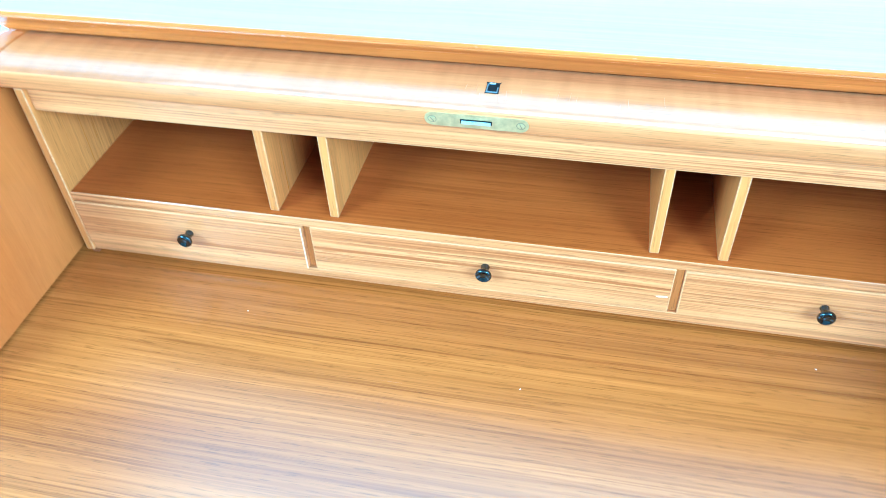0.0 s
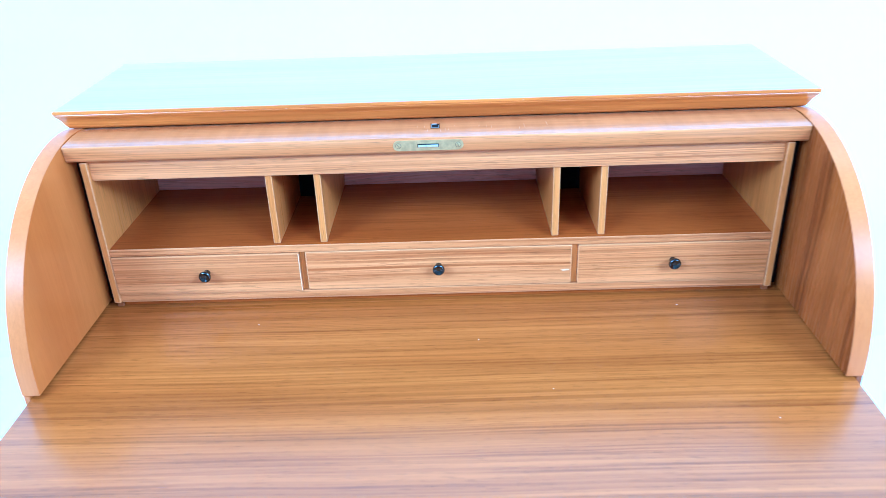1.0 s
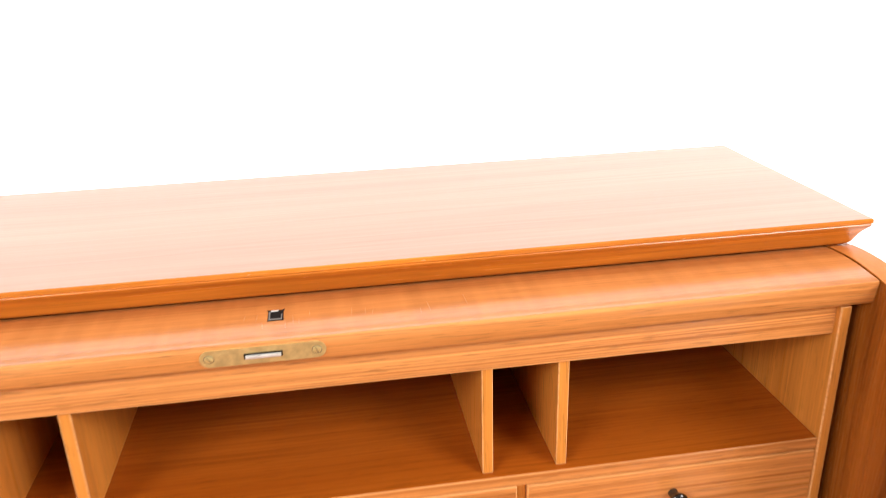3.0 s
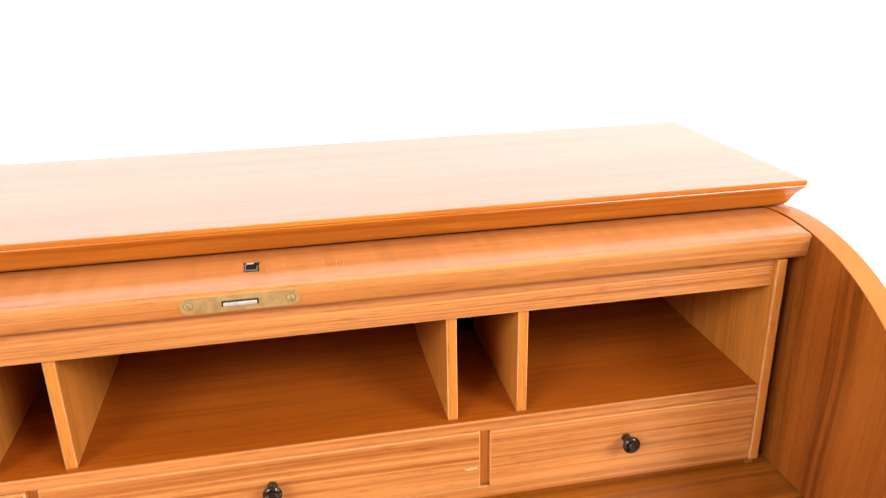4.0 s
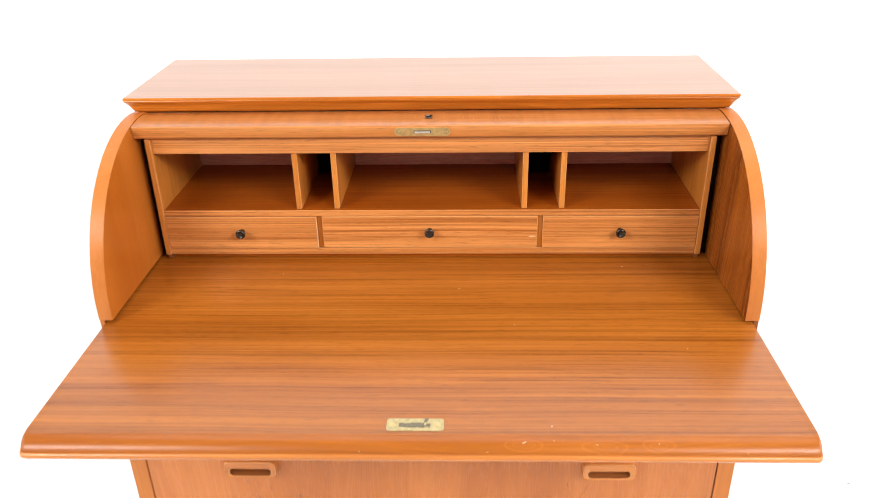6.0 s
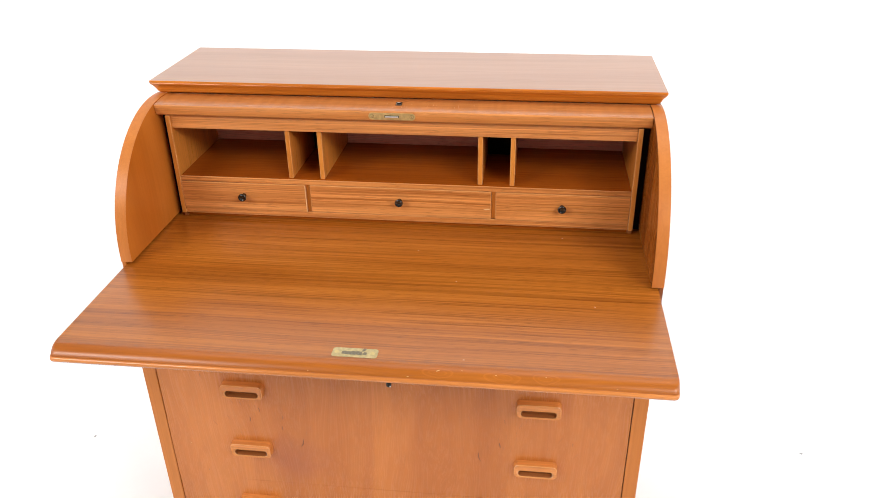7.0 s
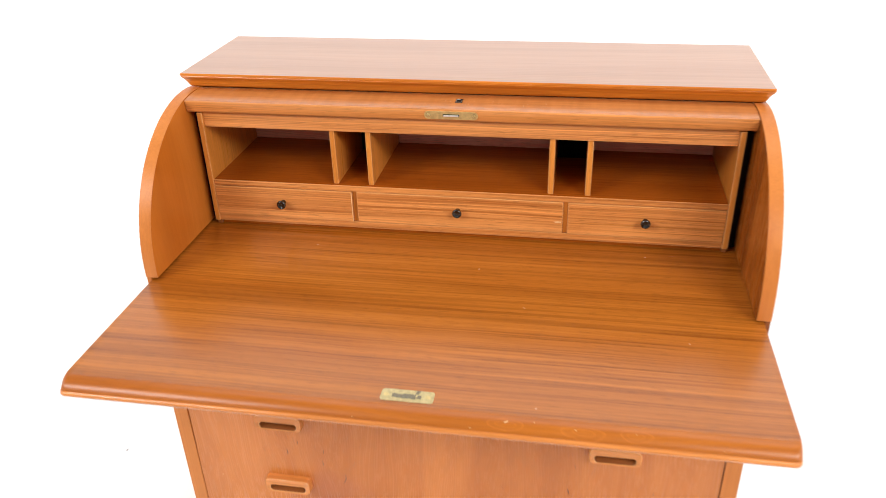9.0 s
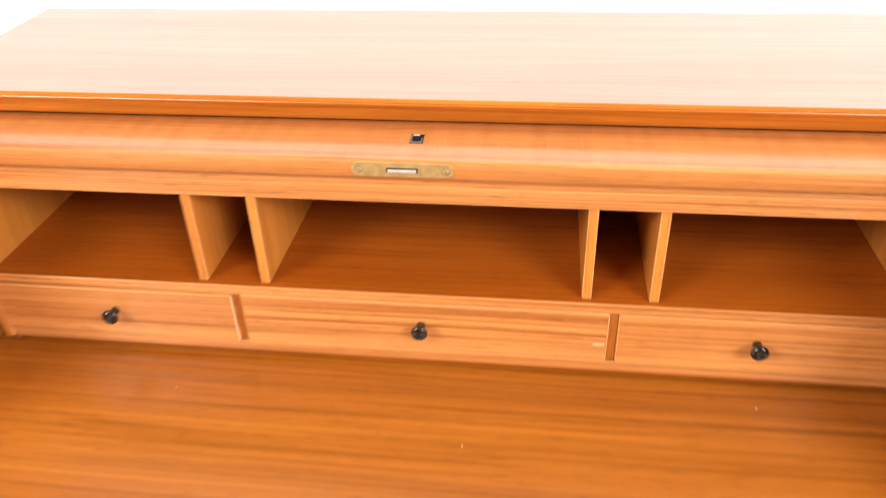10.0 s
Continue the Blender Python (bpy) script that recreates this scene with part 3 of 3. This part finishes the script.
part("stain", bm, grime, slab)
bm = bmesh.new()
for k in range(5):
    u = -0.015 + 0.0048 * k
    plate(bm, [(u, -0.0032), (u + 0.0022, -0.0028), (u + 0.0020, -0.0018), (u, -0.0020)], 0.0003, m @ pose(0, 0, 0.0013))
part("bare_metal", bm, dull_steel, slab, "bare metal showing through grime")
for u in (-0.0255, 0.0245):
    bm = bmesh.new()
    lathe(bm, [(0.0034, 0.0010), (0.0032, 0.0014), (0.0026, 0.0012), (0.0005, 0.0013)], m @ pose(u, 0, 0), 16)
    part("screw", bm, brass, slab, smooth=True)


# pulled right out, the slab is tipped to fit the camera's view, as if sagging on its runners, one corner more than the
# other
slab.matrix_basis = pose(0, 0.034, SLAB, 0.36, -0.10, 0) @ pose(0, -0.034, -SLAB)


def chip(parent, x, y, z, w, h, turn=0.0, up=True, mat=chip_wood, seed=1):
    """A small pale flake where the finish is knocked off."""
    r = random.Random(seed)
    pts = [(w / 2 * math.cos(a / 9 * 2 * math.pi) * r.uniform(0.6, 1.1), h / 2 * math.sin(a / 9 * 2 * math.pi) * r.uniform(0.6, 1.1)) for a in range(9)]
    m = pose(x, y, z, 0, 0, turn) if up else facing(x, y, z) @ pose(0, 0, 0, 0, 0, turn)
    bm = bmesh.new()
    plate(bm, pts, 0.0003, m)
    return part("chip", bm, mat, parent)


for i, (x, y, w, h, t) in enumerate([(0.12, -0.19, 0.0014, 0.0010, 0), (0.335, -0.245, 0.0016, 0.0012, 20), (0.045, -0.095, 0.002, 0.0010, 60),
                                     (-0.22, -0.05, 0.0016, 0.0012, 0), (0.29, -0.03, 0.0022, 0.0012, 0), (0.018, -0.396, 0.002, 0.0015, 0),
                                     (0.15, -0.394, 0.003, 0.0012, 30)]):
    chip(slab, x, y, SLAB - 0.0001, w, h, t, seed=i)

for i, (x, y, z, w, h, t) in enumerate([(0.118, -0.4184, 0.7440, 0.010, 0.0022, 25), (0.150, -0.4165, 0.7449, 0.003, 0.0016, 0), (0.196, -0.4202, 0.7432, 0.005, 0.0018, -20),
                                        (0.262, -0.4190, 0.7437, 0.003, 0.0022, 10), (0.078, -0.4262, 0.7374, 0.006, 0.0012, 0), (-0.060, -0.4262, 0.7374, 0.004, 0.0012, 0),
                                        (0.355, -0.4262, 0.7374, 0.003, 0.0010, 0)]):
    ob = chip(slab, 0, 0, 0, w * 0.6, h * 0.6, t, seed=20 + i)
    ob.matrix_basis = pose(x, y, z, 24 if y > -0.424 else 45, 0, 0)

# fixed rail below the slab, carcass back, bottom and plinth
part("front_rail", block(-0.4192, 0.4192, FRONT + 0.0005, -0.17, 0.7035, 0.7190, 0.0008), teak_front, desk)
part("carcass_back", block(-0.4192, 0.4192, BACK - 0.012, BACK - 0.004, 0.06, 0.7190, 0), teak_shelf_dim, desk)
part("carcass_back", block(-0.4243, 0.4243, BACK - 0.012, BACK - 0.004, 0.7485, 0.9668, 0), teak_shelf_dim, desk)
part("carcass_back", block(-0.4362, 0.4362, BACK - 0.012, BACK - 0.004, 0.7200, 0.7475, 0), teak_shelf_dim, desk)
part("carcass_bottom", block(-0.4192, 0.4192, FRONT + 0.001, BACK - 0.0125, 0.118, 0.136, 0.0008), teak_front, desk)
part("plinth", block(-0.4192, 0.4192, -0.155, -0.137, 0.0, 0.1175, 0.0008), teak_front, desk)
# Black sheet behind the drawer fronts, as shade for the seams.
part("seam_shade", block(-0.418, 0.418, FRONT + 0.0185, FRONT + 0.022, 0.143, 0.703, 0), recess_shade, desk)

# ---------- pigeonholes ----------
for s in (-1, 1):
    a, b = sorted((s * 0.4035, s * 0.4118))
    part("pigeonhole_side", block(a, b, -0.0052, 0.19, 0.7545, 0.9425, 0.0012, 2, 1), [teak_upright, worn_lit_edge], desk)
    part("unit_foot", block(*sorted((s * 0.4040, s * 0.4112)), 0.0005, 0.012, SLAB + 0.0002, 0.7543, 0.0005), dim_teak, desk)
    # Black strip added so the side gap looks unlit.
    part("gap_shade", block(*sorted((s * 0.4122, s * 0.4240)), 0.014, 0.018, SLAB + 0.0030, 0.9420, 0), recess_shade, desk, "black strip put in for the shade of the side gap")
part("header_board", block(-0.4033, 0.4033, -0.0005, 0.006, 0.9185, 0.9425, 0.0010, 2, 1), [teak_front, worn_lit_edge], desk, "teak header strip above the pigeonholes")
part("unit_roof", block(-0.4033, 0.4033, 0.0062, 0.19, 0.934, 0.942, 0), teak_shelf_dim, desk)
part("shelf", block(-0.4033, 0.4033, -0.0025, 0.1868, 0.8195, 0.8285, 0.0012), [teak_shelf_dim], desk, "reddish teak shelf floor, darkened to match its shade")
part("shelf_edge", block(-0.4033, 0.4033, -0.0040, -0.0027, 0.8192, 0.8288, 0.0005, 1, 1), [teak_front, worn_lit_edge], desk)
part("bottom_rail", block(-0.4033, 0.4033, -0.0024, 0.012, 0.7540, 0.7647, 0.0008, 2, 1), [teak_front, worn_lit_edge], desk)
part("base_strip", block(-0.4033, 0.4033, 0.0045, 0.0118, SLAB + 0.0004, 0.7538, 0.0004), teak_shelf_dim, desk, "set-back strip under the drawers")
part("unit_floor", block(-0.4033, 0.4033, 0.0122, 0.187, 0.757, 0.763, 0), teak_shelf_dim, desk)
for x in (-0.197, -0.1395, 0.1425, 0.1985):
    part("divider", block(x - 0.0042, x + 0.0042, 0.0025, 0.1868, 0.8287, 0.9338, 0.0010, 2, 1), [teak_upright, worn_lit_edge], desk)
for a, b in ((-0.4033, -0.2014), (-0.1351, 0.1381), (0.2029, 0.4033)):
    part("back_panel", block(a, b, 0.187, 0.192, 0.8287, 0.9338, 0), back_ply, desk, "pinkish plywood back")
# Black blocks take the place of shade deep in the slots.
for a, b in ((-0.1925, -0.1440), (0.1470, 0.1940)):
    part("slot_shade", block(a, b, 0.150, 0.1866, 0.8287, 0.9338, 0), recess_shade, desk, "black block standing in for a narrow slot's deep shade")
for x in (-0.1675, 0.167):
    part("drawer_divider", block(x - 0.0035, x + 0.0035, 0.0005, 0.03, 0.7652, 0.8190, 0.0006), teak_upright, desk)


def small_drawer(x0, x1, out=0.0):
    d = part("small_drawer", block(x0 + 0.0004, x1 - 0.0004, -0.0036 - out, 0.010, 0.7658, 0.8184, 0.0011, 2, 1), [teak_front, worn_lit_edge], desk, "shallow teak drawer with a black knob")
    bm = bmesh.new()
    lathe(bm, [(0.0040, 0.0), (0.0035, 0.004), (0.0038, 0.006), (0.0056, 0.0080), (0.0069, 0.0094), (0.0074, 0.0106), (0.0073, 0.0120), (0.0067, 0.0130),
               (0.0058, 0.0134), (0.0047, 0.0129), (0.0034, 0.0119), (0.0015, 0.0115)], facing((x0 + x1) / 2, -0.0035 - out, 0.7950), 32)
    part("knob", bm, black_gloss, d, "glossy black dished knob", smooth=True)
    return d


left_drawer = small_drawer(-0.4033, -0.1708, 0.0022)
# Chipped end and the light it catches, painted as one pale strip.
part("pale_arris", block(-0.1724, -0.17125, -0.00605, -0.0050, 0.7668, 0.8176, 0.0003, 1), chip_wood, left_drawer, "pale chipped end of the drawer front, edge light in its colour")
mid = small_drawer(-0.1642, 0.1637)
small_drawer(0.1703, 0.4033, 0.0010)
chip(mid, 0.1555, -0.0035, 0.7845, 0.013, 0.0026, 3, False, seed=11)


# ---------- the large drawers ----------
def pull(bm, cx, cz):
    """A block pull with rounded corners and an oblong finger slot."""
    w, h, d = 0.078, 0.0318, 0.0130
    outer = stadium(w, h, 0.0085, 5)
    slot = stadium(0.061, 0.0130, 0.0062, 5)
    m = facing(cx, FRONT + 0.0003, cz + 0.0012)
    n = len(outer)
    rings = []
    for pts, depth in ((outer, 0.0), ([(u * 0.985, v * 0.965) for u, v in outer], d - 0.0028), ([(u * 0.972, v * 0.935) for u, v in outer], d - 0.0008),
                       ([(u * 0.950, v * 0.885) for u, v in outer], d), ([(u * 1.05, v * 1.14 - 0.0046) for u, v in slot], d - 0.0002),
                       ([(u, v - 0.0046) for u, v in slot], d - 0.0014), ([(u * 0.97, v * 0.9 - 0.0046) for u, v in slot], 0.0015)):
        rings.append([bm.verts.new(m @ Vector((u, v, depth))) for u, v in pts])
    for k, (a, b) in enumerate(zip(rings, rings[1:])):
        for i in range(n):
            bm.faces.new((a[i], a[(i + 1) % n], b[(i + 1) % n], b[i])).material_index = (0, 0, 1, 0, 1, 2)[k]
    bm.faces.new(rings[0][::-1])
    bm.faces.new(rings[-1]).material_index = 2
    return bm


for i, (z0, z1, hz, slack) in enumerate(((0.563305, 0.7027, 0.6355, 0.0), (0.423005, 0.563300, 0.5045, 0.0), (0.28530, 0.423000, 0.3680, 0.0), (0.1440, 0.28528, 0.2300, 0.0009))):
    bm = block(-0.4184 + 0.0006 * (i % 2), 0.4180, FRONT, FRONT + 0.018, z0, z1, 0.0)
    for v in bm.verts:
        if v.co.z > z1 - 0.001 and v.co.x > 0:
            v.co.z -= slack
    d = part("drawer", bm, teak_drawer, desk, "wide teak drawer with two block pulls")
    for cx in (-0.262, 0.262):
        part("pull", pull(bmesh.new(), cx, hz), [teak_handle, worn_lit_edge, dim_teak], d, "carved teak block pull with a finger slot", smooth=True)
    if i == 1:
        bm = bmesh.new()
        plate(bm, stadium(0.0088, 0.0150, 0.0042, 5), 0.0008, facing(0.003, FRONT + 0.0002, z1 - 0.0255))
        part("key_plate", bm, black_iron, d, "small black keyhole plate")
        bm = bmesh.new()
        lathe(bm, [(0.0024, 0.0006), (0.0024, 0.0011)], facing(0.003, FRONT + 0.0002, z1 - 0.0232), 12)
        box(bm, 0.0020, 0.0040, FRONT - 0.0009, FRONT - 0.0004, z1 - 0.0307, z1 - 0.0245)
        part("keyhole", bm, recess_shade, d)
        bm = bmesh.new()
        box(bm, 0.0042, 0.0060, FRONT - 0.0010, FRONT - 0.0005, z1 - 0.0322, z1 - 0.0292, 0.0003, 1)
        box(bm, -0.0004, 0.0006, FRONT - 0.0010, FRONT - 0.0005, z1 - 0.0240, z1 - 0.0200, 0.0003, 1)
        part("steel_bits", bm, steel, d, "small steel bits at the keyhole's rim")

# short dark flecks and pale nicks in the drawer fronts
rnd = random.Random(12)
drawers = [ob for ob in desk.children if ob.name.split(".")[0] == "drawer"]


def fleck(x, z, length, width, turn, bow, mat):
    home = max(drawers, key=lambda d: min(v.co.z for v in d.data.vertices) <= z <= max(v.co.z for v in d.data.vertices))
    pts = []
    for k in range(13):
        f = k / 12
        pts.append((width / 2 * math.sin(math.pi * f) + bow * math.sin(math.pi * f), length * (f - 0.5)))
    pts += [(u - width * math.sin(math.pi * (v / length + 0.5)), v) for u, v in reversed(pts[1:-1])]
    bm = bmesh.new()
    plate(bm, pts, 0.0002, facing(x, FRONT - 0.0001, z) @ pose(0, 0, 0, 0, 0, turn))
    return part("fleck", bm, mat, home)


for x, z, length, width, turn, bow in ((-0.2574, 0.436, 0.011, 0.0016, -3, 0), (-0.239, 0.4596, 0.012, 0.0009, 8, 0.001), (-0.1957, 0.4446, 0.010, 0.0012, -4, 0),
                                       (-0.199, 0.4195, 0.012, 0.0013, 4, 0), (-0.166, 0.3885, 0.024, 0.0016, -14, 0.003), (-0.3378, 0.5297, 0.010, 0.0009, 0, 0),
                                       (-0.3556, 0.303, 0.005, 0.0012, 0, 0), (0.163, 0.385, 0.025, 0.0016, 14, -0.003), (0.1973, 0.4165, 0.015, 0.0018, 12, 0),
                                       (0.3247, 0.4293, 0.010, 0.0008, 0, 0), (0.205, 0.470, 0.012, 0.0008, 10, 0)):
    fleck(x, z, length, width, turn, bow, fleck_brown)
for k in range(64):
    # fine ticks of the figure, gathered round the pulls
    s = rnd.choice((-1, 1))
    x = rnd.gauss(0.205, 0.045)
    lean_in = -16 * (x - 0.205) / 0.06
    fleck(s * x, rnd.gauss(0.455, 0.06), rnd.uniform(0.006, 0.018), rnd.uniform(0.0003, 0.0007), (lean_in + rnd.uniform(-5, 5)) * s, 0, fleck_soft)
for x, z in ((-0.3813, 0.3692), (-0.075, 0.2522), (-0.3266, 0.1842)):
    fleck(x, z, 0.003, 0.0018, 30, 0, chip_wood)

# a few specks on the floor
for i, (x, y) in enumerate(((0.93, 0.30), (0.97, 0.12), (-0.86, 0.18))):
    bm = bmesh.new()
    plate(bm, [(0.0035 * math.cos(a) * (1 + 0.3 * math.sin(3 * a + i)), 0.0022 * math.sin(a)) for a in [k * 0.7 for k in range(9)]], 0.0008, pose(x, y, 0, 0, 0, 40 * i))
    tagged(part("floor_speck", bm, speck_grey), "tiny grey speck of dirt on the white floor", "dirt", "specks on the floor")
